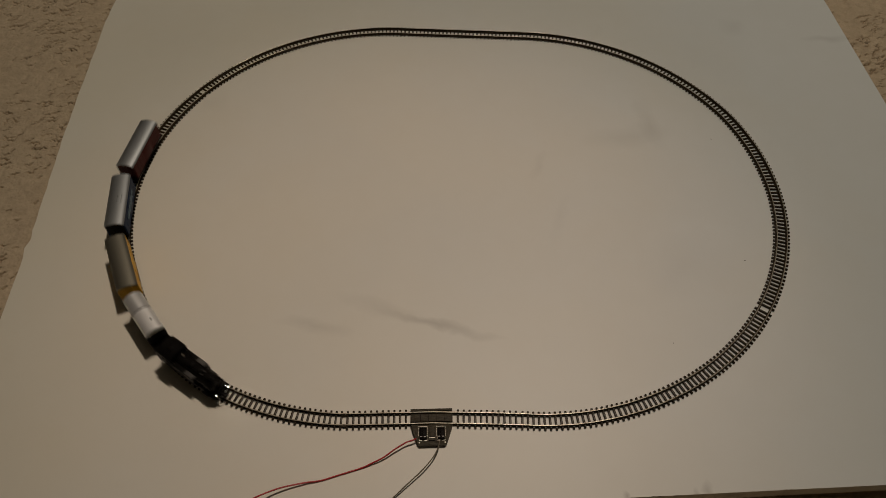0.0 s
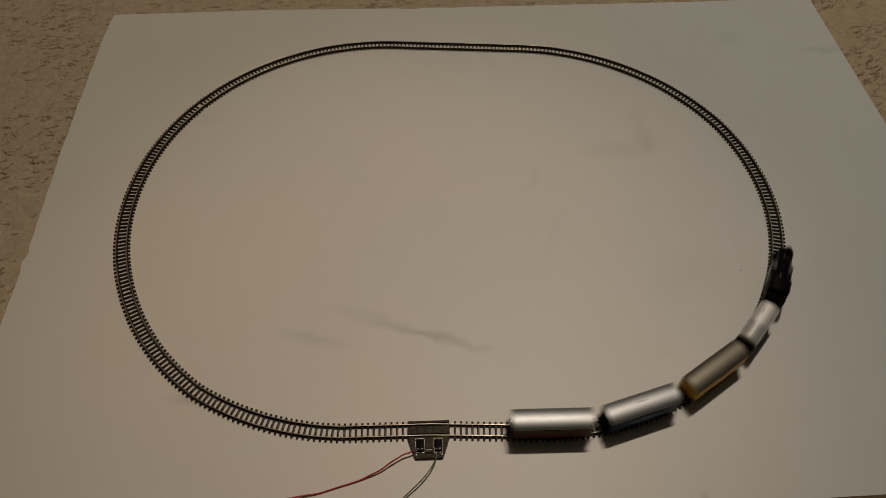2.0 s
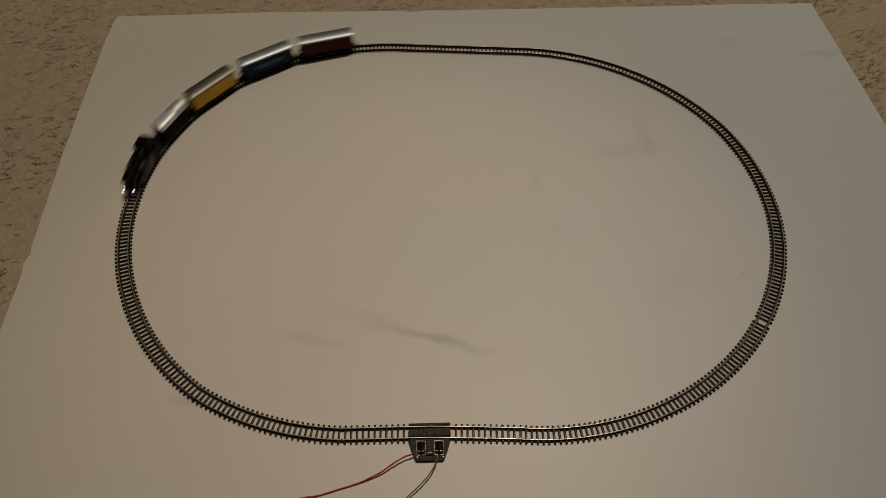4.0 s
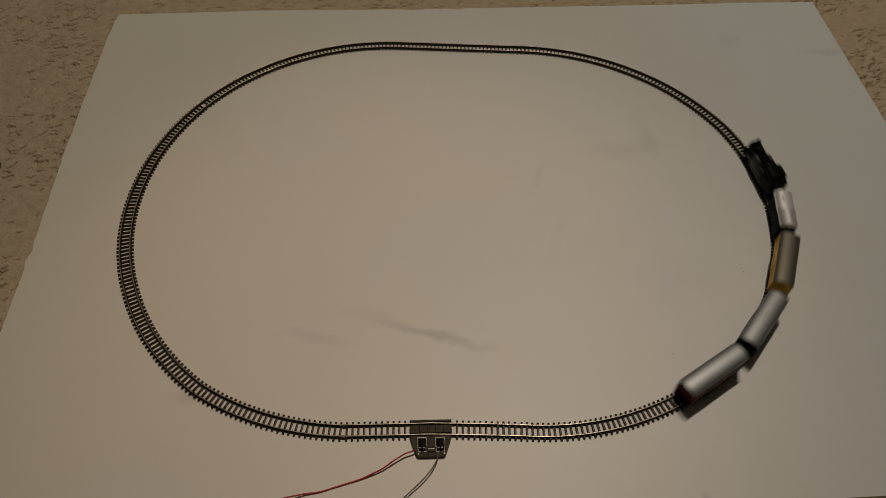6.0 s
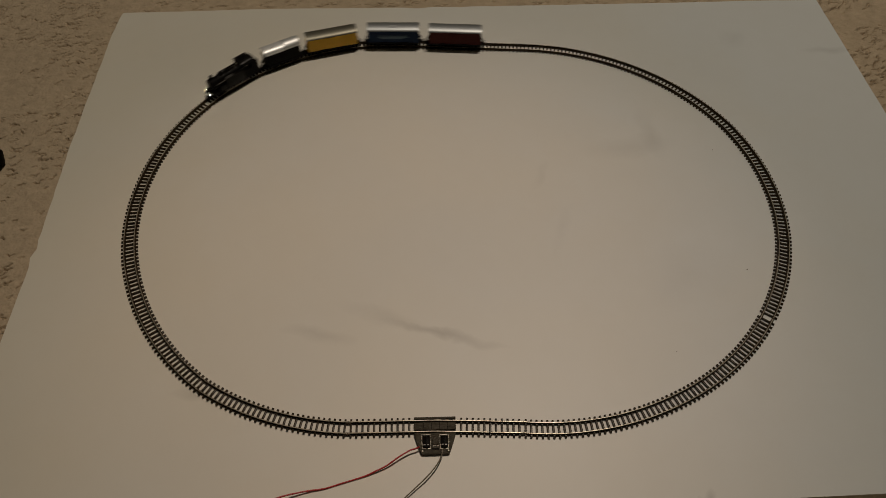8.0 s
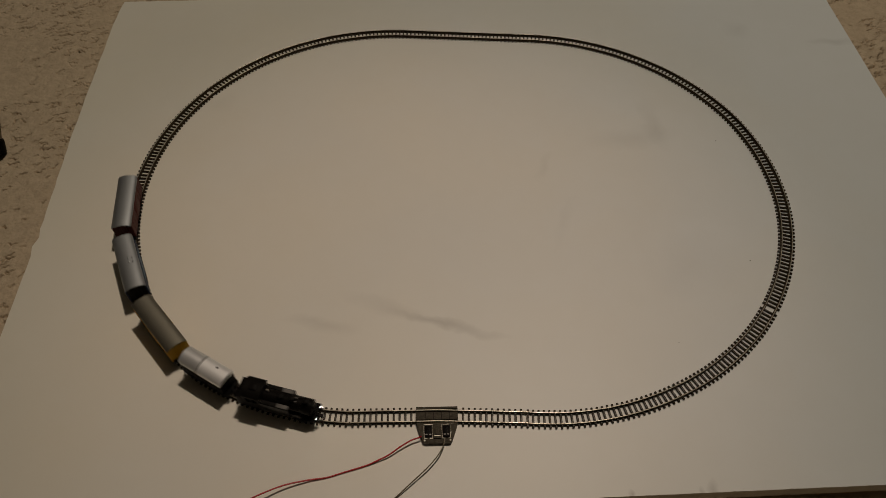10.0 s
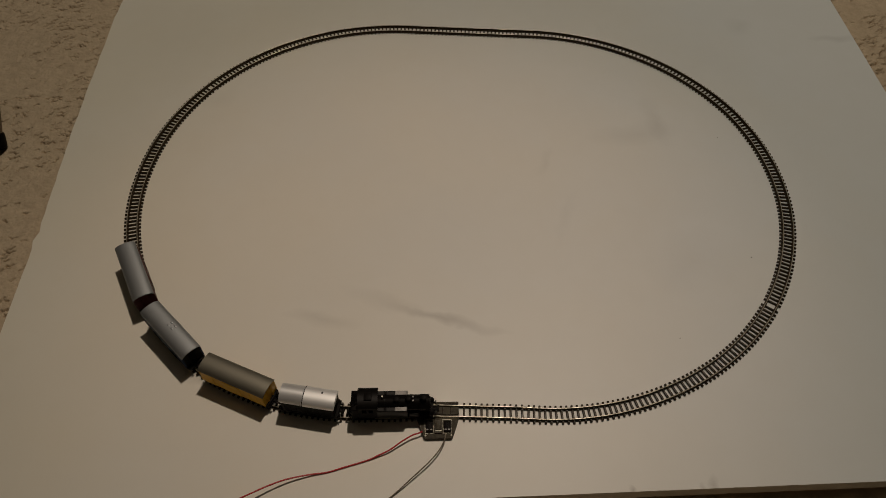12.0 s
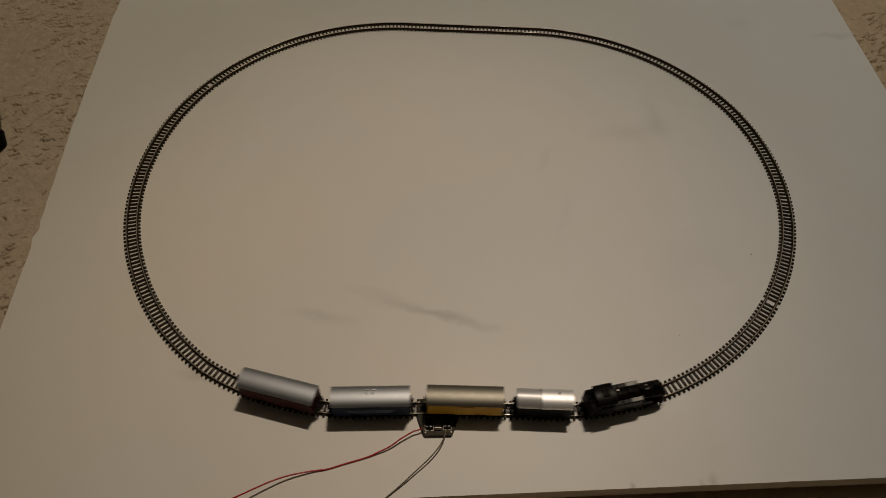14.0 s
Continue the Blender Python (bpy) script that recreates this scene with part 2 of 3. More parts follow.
# ---------------------------------------------------------------- the place: carpet, room, board
def smooth_noise(u, v, seed):
    """Value noise on numpy arrays."""
    g = np.random.RandomState(seed).rand(256, 256)
    iu, iv = np.floor(u).astype(int), np.floor(v).astype(int)
    fu, fv = u - iu, v - iv
    fu, fv = fu * fu * (3 - 2 * fu), fv * fv * (3 - 2 * fv)
    at = lambda a, b: g[a % 256, b % 256]
    return (at(iu, iv) * (1 - fu) + at(iu + 1, iv) * fu) * (1 - fv) + (at(iu, iv + 1) * (1 - fu) + at(iu + 1, iv + 1) * fu) * fv


def carpet():
    xs = np.concatenate([[-3.1, -1.6, -0.9, -0.62, -0.52], np.arange(-0.47, -0.28, 0.0006), np.arange(-0.28, 0.385, 0.0020), np.arange(0.385, 0.515, 0.0006), [0.56, 0.62, 1.0, 1.8, 3.3]])
    ys = np.concatenate([[-3.5, -1.5, -0.8, -0.5], np.arange(-0.30, -0.16, 0.0014), np.arange(-0.16, 0.35, 0.0006), [0.38, 0.42, 0.7, 1.5, 3.1]])
    X, Y = np.meshgrid(xs, ys)
    a = 0.42
    U, V = X * math.cos(a) + Y * math.sin(a), -X * math.sin(a) + Y * math.cos(a)
    U = U + 0.008 * (smooth_noise(X / 0.013, Y / 0.013, 9) - 0.5)
    V = V + 0.008 * (smooth_noise(X / 0.013 + 40, Y / 0.013, 10) - 0.5)
    tuft = smooth_noise(U / 0.0075, V / 0.0045, 3)
    fine = smooth_noise(U / 0.0030 + 7, V / 0.0024, 4)
    grain = smooth_noise(X / 0.0013, Y / 0.0013, 31)
    broad = smooth_noise(X / 0.06, Y / 0.06, 5)
    # crooked gaps where the pile parts, in drifts
    gaps = np.zeros_like(X)
    rnd = np.random.RandomState(21)
    centres = np.stack([rnd.uniform(-0.52, 0.56, 13000), rnd.uniform(-0.32, 0.36, 13000)], -1)
    drifts = smooth_noise(centres[:, 0] / 0.045, centres[:, 1] / 0.045, 17)
    for (cx, cy), drift in zip(centres.tolist(), drifts.tolist()):
        half, wide, turn, deep = rnd.uniform(0.0014, 0.0046) * (0.6 + drift), rnd.uniform(0.00028, 0.00052), rnd.normal(0.42, 0.38), rnd.uniform(0.25, 1.0)
        if (-0.27 < cx < 0.38 and cy < 0.22) or drift < rnd.uniform(0.1, 0.7):
            continue
        i0, i1 = np.searchsorted(xs, (cx - 0.008, cx + 0.008))
        j0, j1 = np.searchsorted(ys, (cy - 0.008, cy + 0.008))
        dx, dy = X[j0:j1, i0:i1] - cx, Y[j0:j1, i0:i1] - cy
        along, across = dx * math.cos(turn) + dy * math.sin(turn), -dx * math.sin(turn) + dy * math.cos(turn)
        across = across + 0.0006 * np.sin(along * 1500 + cx * 3000) + 0.0006 * np.sin(along * 700 + cy * 5000)
        gaps[j0:j1, i0:i1] = np.maximum(gaps[j0:j1, i0:i1], deep * np.exp(-(along / half) ** 4 - (across / wide) ** 2))
    Z = FLOOR_Z - 0.0036 + 0.0006 * np.sqrt(tuft) + 0.0006 * fine + 0.0006 * grain + 0.0016 * broad - 0.0130 * gaps
    # pressed flat under the board
    th = BOARD[4]
    bx, by = X * math.cos(th) + Y * math.sin(th), -X * math.sin(th) + Y * math.cos(th)
    under = (bx > BOARD[0]) & (bx < BOARD[1]) & (by > BOARD[2]) & (by < BOARD[3])
    Z = np.where(under, np.minimum(Z, FLOOR_Z - 0.0015), Z)
    # dip along the board's front edge, added to deepen the shade there
    front = (BOARD[2] - 0.002) - by
    Z = Z - np.where((front > -0.006) & (bx > BOARD[0]) & (bx < BOARD[1]), 0.007 * np.exp(-(np.maximum(front, 0) / 0.014) ** 2), 0.0)
    h, w = X.shape
    idx = np.arange(h * w).reshape(h, w)
    faces = np.stack([idx[:-1, :-1], idx[:-1, 1:], idx[1:, 1:], idx[1:, :-1]], -1).reshape(-1, 4)
    me = bpy.data.meshes.new("floor")
    me.vertices.add(h * w)
    me.vertices.foreach_set("co", np.stack([X, Y, Z], -1).astype(np.float32).ravel())
    me.loops.add(faces.size)
    me.loops.foreach_set("vertex_index", faces.ravel().astype(np.int32))
    me.polygons.add(len(faces))
    me.polygons.foreach_set("loop_start", np.arange(0, faces.size, 4, dtype=np.int32))
    me.update(calc_edges=True)
    me.shade_smooth()
    me.materials.append(M_CARPET)
    return tagged(new("floor", me), "beige textured cut-pile carpet with dark gaps between tufts", "carpet", kind="structure")


def room():
    x0, x1, y0, y1, top = -2.95, 3.15, -3.35, 2.95, 2.5
    for name, b in (("wall_north", (x0 - 0.1, x1 + 0.1, y1, y1 + 0.1, -0.05, top)), ("wall_south", (x0 - 0.1, x1 + 0.1, y0 - 0.1, y0, -0.05, top)),
                    ("wall_west", (x0 - 0.1, x0, y0, y1, -0.05, top)), ("wall_east", (x1, x1 + 0.1, y0, y1, -0.05, top)),
                    ("ceiling", (x0 - 0.1, x1 + 0.1, y0 - 0.1, y1 + 0.1, top, top + 0.1))):
        tagged(new(name, finish(name, box(bmesh.new(), *b), M_CEILING if name == "ceiling" else M_WALL, False)), "plain painted room surface out of view", name.split("_")[0], kind="structure")


def foam_board():
    """White board on the carpet; its rim is nicked, uneven and bowed to fit the camera's view."""
    x0, x1, y0, y1, th = BOARD
    rnd = random.Random(4)
    # corners, set a little out of square to fit the camera's view
    sw, se, ne, nw = (x0, y0 - 0.0053), (x1 + 0.0010, y0 + 0.0010), (x1 - 0.0028, y1 + 0.0008), (x0, y1)
    dents = {("w", 35): 0.0018, ("w", 36): -0.0012, ("n", 53): 0.0018, ("n", 52): 0.0018, ("n", 47): 0.0012, ("s", 289): 0.0003, ("s", 320): 0.0003, ("s", 344): 0.0004, ("s", 346): 0.0003, ("s", 302): 0.0002}
    pts = []
    for edge, (ax, ay), (bx, by), n in (("s", sw, se, 480), ("e", se, ne, 60), ("n", ne, nw, 90), ("w", nw, sw, 60)):
        nx, ny = (by - ay), -(bx - ax)
        k = math.hypot(nx, ny)
        for i in range(n):
            t = i / n
            d = rnd.uniform(-0.00012, 0.00012) * (3.0 if edge == "w" and t < 0.7 else 2.0 if edge == "n" else 0.6) - dents.get((edge, i), 0.0)
            if edge == "w":
                d += 0.0034 / (1 + math.exp((t - 0.46) / 0.04)) - 0.0022 * math.exp(-(t / 0.04) ** 2)
            if edge == "n":
                d += 0.0020 * math.exp(-((t - 0.78) / 0.12) ** 2) + 0.0010 * math.exp(-((t - 0.10) / 0.08) ** 2)
            pts.append((ax + (bx - ax) * t + nx / k * d, ay + (by - ay) * t + ny / k * d))
    ob = thing("foam_board", "white foam board lying flat on carpet, smudged and nicked", "board")
    c, s = math.cos(th), math.sin(th)
    rot = [(x * c - y * s, x * s + y * c) for x, y in pts]
    part("core", slab(bmesh.new(), [(x * 0.9994, y * 0.9994) for x, y in rot], FLOOR_Z, -0.0006), M_BOARD_EDGE, ob, "grey foam core")
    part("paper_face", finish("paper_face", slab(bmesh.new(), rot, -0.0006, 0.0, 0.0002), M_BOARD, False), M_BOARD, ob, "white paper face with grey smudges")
    ob.location = (0, 0, 0)
    return ob


# ---------------------------------------------------------------- the track
SECTIONS = [(0.0555, 0.0)] + [(math.pi * R / 6, 1 / R)] * 6 + [(0.111, 0.0)] + [(math.pi * R / 6, 1 / R)] * 6 + [(0.0555, 0.0)]


def lay_track():
    """Start, heading, length, bend and distance run for each section, from the middle of the near straight."""
    x, y, h, run, out = 0.0, -0.1916, KINKS[14] / 2, 0.0, []
    for i, (length, c) in enumerate(SECTIONS):
        h += KINKS[i - 1] if i else 0
        out.append((x, y, h, length, c, run))
        if c:
            x, y = x + (math.sin(h + c * length) - math.sin(h)) / c, y - (math.cos(h + c * length) - math.cos(h)) / c
        else:
            x, y = x + length * math.cos(h), y + length * math.sin(h)
        h += c * length
        run += length
    return out, run


TRACK, LAP = lay_track()


def on_section(i, s):
    x, y, h, length, c, run = TRACK[i]
    if c:
        return x + (math.sin(h + c * s) - math.sin(h)) / c, y - (math.cos(h + c * s) - math.cos(h)) / c, h + c * s
    return x + s * math.cos(h), y + s * math.sin(h), h


def on_track(s):
    s %= LAP
    for i, (x, y, h, length, c, run) in enumerate(TRACK):
        if s <= run + length:
            return on_section(i, s - run)
    return on_section(len(TRACK) - 1, TRACK[-1][3])


# (across, height) of one rail
RAIL_PROFILE = [(-0.00060, 0.0011), (0.00060, 0.0011), (0.00060, 0.00132), (0.00016, 0.00136), (0.00016, 0.0022), (0.00036, 0.00226),
                (0.00036, 0.00262), (0.00028, 0.00274), (0.00014, 0.0028), (-0.00014, 0.0028), (-0.00028, 0.00274), (-0.00036, 0.00262),
                (-0.00036, 0.00226), (-0.00016, 0.0022), (-0.00016, 0.00136), (-0.00060, 0.00132)]


def swept(stations, profile, offset):
    bm = bmesh.new()
    rings = []
    for x, y, h in stations:
        nx, ny = math.sin(h), -math.cos(h)
        rings.append([bm.verts.new((x + nx * (offset + u), y + ny * (offset + u), z)) for u, z in profile])
    for a, b in zip(rings, rings[1:]):
        for i in range(len(profile)):
            bm.faces.new((a[i], b[i], b[(i + 1) % len(profile)], a[(i + 1) % len(profile)]))
    bm.faces.new(rings[0])
    bm.faces.new(rings[-1][::-1])
    return bm


def sleeper_mesh():
    bm = bmesh.new()
    box(bm, -0.00068, 0.00068, -0.0062, 0.0062, 0.0, 0.00150, 0.00034, 2)
    for s in (-1, 1):
        for k in (-1, 1):
            c = s * (GAUGE + k * 0.00105)
            box(bm, -0.00045, 0.00045, c - 0.0004, c + 0.0004, 0.0011, 0.0017, 0.0001, 1)
    return finish("sleeper", bm, M_SLEEPER)


def track_section(pieces, sleepers, label, skip=None, ends=(0.55, 0.55)):
    """One length of track; pieces are (section, from, to); ends: room before the first and after the last sleeper, in sleeper steps."""
    ob = thing("track_section", label, "model track", "oval of model track")
    x, y, h = on_section(pieces[0][0], pieces[0][1])
    ob.matrix_basis = pose(x, y, 0, 0, 0, math.degrees(h))
    back = ob.matrix_basis.inverted()
    stations = []
    for i, a, b in pieces:
        n = 14 if TRACK[i][4] else 3
        # the rails stop a hair short of the joint
        a = a if stations else a + 0.0004
        stations += [on_section(i, a + (b - a) * k / n) for k in range(0 if not stations else 1, n + 1)]
    for side in (-1, 1):
        bm = swept(stations, RAIL_PROFILE, side * GAUGE)
        bmesh.ops.transform(bm, matrix=back, verts=bm.verts)
        for f in bm.faces:
            f.material_index = 0 if len(f.verts) == 4 and f.calc_center_median().z > 0.00262 else 1
        rail = part("rail", bm, M_RAIL, ob, "rail with dark brown sides and shiny nickel running head")
        rail.data.materials.append(M_RAIL_SIDE)
        # moulded web that ties the sleepers together under the rail
        bm = swept(stations, [(-0.0008, 0.0001), (0.0008, 0.0001), (0.0008, 0.0010), (-0.0008, 0.0010)], side * GAUGE)
        bmesh.ops.transform(bm, matrix=back, verts=bm.verts)
        part("sleeper_web", bm, M_SLEEPER, ob)
        # joiner on the far end of each rail
        i, a, b = pieces[-1]
        jx, jy, jh = on_section(i, b)
        bm = bmesh.new()
        box(bm, -0.0022, 0.0022, -0.00095, 0.00095, 0.0010, 0.00145, 0.0001, 1)
        box(bm, -0.0022, 0.0022, -0.00078, -0.00048, 0.0013, 0.0021, 0.0001, 1)
        box(bm, -0.0022, 0.0022, 0.00048, 0.00078, 0.0013, 0.0021, 0.0001, 1)
        nx, ny = math.sin(jh), -math.cos(jh)
        bmesh.ops.transform(bm, matrix=back @ pose(jx + nx * side * GAUGE, jy + ny * side * GAUGE, 0, 0, 0, math.degrees(jh)), verts=bm.verts)
        part("rail_joiner", bm, M_RAIL_SIDE, ob)
    total = sum(b - a for i, a, b in pieces)
    for k in range(sleepers):
        s = (k + ends[0]) * total / (sleepers - 1 + ends[0] + ends[1])
        if skip and skip[0] < s < skip[1]:
            continue
        for i, a, b in pieces:
            if s <= b - a:
                sx, sy, sh = on_section(i, a + s)
                break
            s -= b - a
        sl = part("sleeper", SLEEPER, M_SLEEPER, ob)
        sl.matrix_basis = back @ pose(sx, sy, 0, 0, 0, math.degrees(sh))
    return ob


def feeder(ob):
    """The wire terminal on the near straight: filling between the rails, outer strip and a box with two plated push clips. In the section's space."""
    mid = 0.0555
    a, b = mid - 0.0137, mid + 0.0128
    g = GAUGE
    part("rail_filling", box(bmesh.new(), a, b, -g + 0.0012, g - 0.0012, 0.0, 0.0022, 0.0002), M_FEEDER, ob, "dark grained filling between the rails")
    part("outer_strip", box(bmesh.new(), a, b, g + 0.0010, g + 0.0024, 0.0, 0.0022, 0.0002), M_FEEDER, ob)
    outline = [(a, -g - 0.0009), (a + 0.0018, -g - 0.0009 - 0.006), (a + 0.0042, -0.0174), (a + 0.0052, -0.0184), (b - 0.0052, -0.0184), (b - 0.0042, -0.0174),
               (b - 0.0018, -g - 0.0069), (b, -g - 0.0009)]
    base = part("terminal_base", slab(bmesh.new(), outline, 0.0, 0.0026, 0.0003), M_FEEDER, ob, "dark plastic wedge-shaped terminal plate")
    for x in (-0.0075, -0.0025, 0.0025, 0.0075):
        part("filling_groove", box(bmesh.new(), mid + x - 0.00012, mid + x + 0.00012, -g + 0.0014, g - 0.0014, 0.0021, 0.00225), M_BLACK, ob)
    mid -= 0.0004
    for sx in (-1, 1):
        c = mid + sx * 0.0056
        bm = bmesh.new()
        for u in (-0.0029, 0.00272):
            box(bm, c + u, c + u + 0.00018, -0.0124, -0.0062, 0.0024, 0.0033, 0.00006, 1)
        for u in (-0.0026, 0.00242):
            box(bm, c + u, c + u + 0.00018, -0.0152, -0.0118, 0.0024, 0.0033, 0.00006, 1)
        box(bm, c - 0.0028, c + 0.0026, -0.0064, -0.0061, 0.0024, 0.0033, 0.00006, 1)
        box(bm, c - 0.0026, c - 0.0006, -0.0154, -0.0151, 0.0024, 0.0033, 0.00006, 1)
        box(bm, c + 0.0008, c + 0.0026, -0.0154, -0.0151, 0.0024, 0.0033, 0.00006, 1)
        part("clip_frame", bm, M_CLIP, base, "thin plated clip frame")
        bm = bmesh.new()
        box(bm, c - 0.0022, c + 0.0022, -0.0146, -0.0072, 0.0024, 0.0039, 0.0004)
        box(bm, c - 0.0005, c + 0.0005, -0.0136, -0.0078, 0.0039, 0.0045, 0.0002)
        part("push_button", bm, M_BLACK, base)
        part("wire_slot", box(bmesh.new(), c - 0.0018, c + 0.0018, -0.0134, -0.0127, 0.0039, 0.0041, 0.0001, 1), M_MOTTLED_GREY, base)
        part("screw", cyl(bmesh.new(), (mid + sx * 0.0080, -0.0164, 0.0027), (0, 0, 1), 0.0006, 0.0004, 12, bevel=0.0001), M_CLIP, base)
    bm = box(bmesh.new(), mid - 0.0020, mid + 0.0020, -0.0130, -0.0068, 0.0024, 0.0038, 0.0004)
    part("fuse_block", bm, M_FEEDER, base)
    part("contact_strip", box(bmesh.new(), mid - 0.0020, mid + 0.0020, -0.0137, -0.0133, 0.0025, 0.0031, 0.0001, 1), M_CLIP, base)
    part("lower_bridge", box(bmesh.new(), mid - 0.0022, mid + 0.0022, -0.0156, -0.0149, 0.0025, 0.0032, 0.0002, 1), M_BLACK, base)


def wire(name, label, path, radius, mat):
    """A round cable through the given points, lying on the board."""
    pts = [Vector(p) for p in path]
    dense = []
    n = len(pts)
    for i in range(n - 1):
        p0, p1, p2, p3 = pts[max(i - 1, 0)], pts[i], pts[i + 1], pts[min(i + 2, n - 1)]
        for k in range(8):
            t = k / 8
            dense.append(0.5 * ((2 * p1) + (p2 - p0) * t + (2 * p0 - 5 * p1 + 4 * p2 - p3) * t * t + (3 * p1 - p0 - 3 * p2 + p3) * t ** 3))
    dense.append(pts[-1])
    bm = bmesh.new()
    rings = []
    for i, p in enumerate(dense):
        d = (dense[min(i + 1, len(dense) - 1)] - dense[max(i - 1, 0)]).normalized()
        side = d.cross(Vector((0, 0, 1))).normalized()
        up = side.cross(d)
        rings.append([bm.verts.new(p + radius * (math.cos(a) * side + math.sin(a) * up)) for a in [2 * math.pi * k / 10 for k in range(10)]])
    for a, b in zip(rings, rings[1:]):
        for i in range(10):
            bm.faces.new((a[i], a[(i + 1) % 10], b[(i + 1) % 10], b[i]))
    bm.faces.new(rings[0])
    bm.faces.new(rings[-1])
    return tagged(new(name, finish(name, bm, mat)), label, "wire")


# ---------------------------------------------------------------- rolling stock: x forwards, y to the left, z from the board
def wheel_mesh(r):
    bm = bmesh.new()
    cyl(bm, (0, 0, 0), (0, 1, 0), r, 0.0010, 24, bevel=0.0001)
    cyl(bm, (0, -0.0006, 0), (0, 1, 0), r + 0.0005, 0.0004, 24)
    cyl(bm, (0, 0.0006, 0), (0, 1, 0), r * 0.35, 0.0006, 12)
    return finish("wheel", bm, M_WHEEL)


def add_wheels(ob, xs, r):
    me = wheel_mesh(r)
    for x in xs:
        for s in (-1, 1):
            w = part("wheel", me, M_WHEEL, ob)
            w.matrix_basis = pose(x, s * GAUGE, RAIL_TOP + r, 0, 0, 0 if s > 0 else 180)
        part("axle", cyl(bmesh.new(), (x, 0, RAIL_TOP + r), (0, 1, 0), 0.0005, 2 * GAUGE, 10), M_WHEEL, ob)


def add_ends(ob, front, back, z):
    """Buffer beam details: two buffers and a coupling hook at each end."""
    for s, x in ((1, front), (-1, back)):
        for y in (-0.0038, 0.0038):
            bm = bmesh.new()
            cyl(bm, (x + s * 0.0008, y, z), (1, 0, 0), 0.0006, 0.0018, 12)
            cyl(bm, (x + s * 0.0019, y, z), (1, 0, 0), 0.0013, 0.0005, 16, bevel=0.0001)
            part("buffer", bm, M_BLACK_GLOSS, ob)
        bm = bmesh.new()
        box(bm, min(x - s * 0.002, x + s * 0.0030), max(x - s * 0.002, x + s * 0.0030), -0.0011, 0.0011, z - 0.0018, z - 0.0006, 0.0002)
        box(bm, min(x + s * 0.0026, x + s * 0.0038), max(x + s * 0.0026, x + s * 0.0038), -0.0018, 0.0018, z - 0.0020, z + 0.0004, 0.0002)
        part("coupling", bm, M_BLACK, ob, "black plastic claw coupling")


def underframe(ob, length, width, z0, z1):
    h = length / 2
    bm = bmesh.new()
    box(bm, -h, h, -width / 2, width / 2, z1 - 0.0016, z1, 0.0002)
    box(bm, -h + 0.004, h - 0.004, -width / 2 + 0.0022, width / 2 - 0.0022, z0 + 0.001, z1 - 0.001, 0.0003)
    for s in (-1, 1):
        box(bm, s * h - 0.0009, s * h + 0.0009, -width / 2 + 0.0005, width / 2 - 0.0005, z1 - 0.0030, z1, 0.0002)
        for x in (-0.29, 0.29):
            c = x * length
            prism_pts = [(c - 0.0035, z1 - 0.0012), (c + 0.0035, z1 - 0.0012), (c + 0.0012, z0 + 0.0003), (c - 0.0012, z0 + 0.0003)]
            a = [bm.verts.new((px, s * (width / 2 - 0.0014), pz)) for px, pz in prism_pts]
            b = [bm.verts.new((px, s * (width / 2 - 0.0004), pz)) for px, pz in prism_pts]
            bm.faces.new(a), bm.faces.new(b[::-1])
            for i in range(4):
                bm.faces.new((a[i], b[i], b[(i + 1) % 4], a[(i + 1) % 4]))
        # brake gear between the axles
        box(bm, -0.0030, 0.0030, s * (width / 2 - 0.0030) - 0.0008, s * (width / 2 - 0.0030) + 0.0008, z0 + 0.0008, z1 - 0.0012, 0.0002)
    part("underframe", bm, M_BLACK, ob, "black plastic underframe")
    add_wheels(ob, (-0.29 * length, 0.29 * length), 0.0025)
    add_ends(ob, h, -h, z1 - 0.0012)


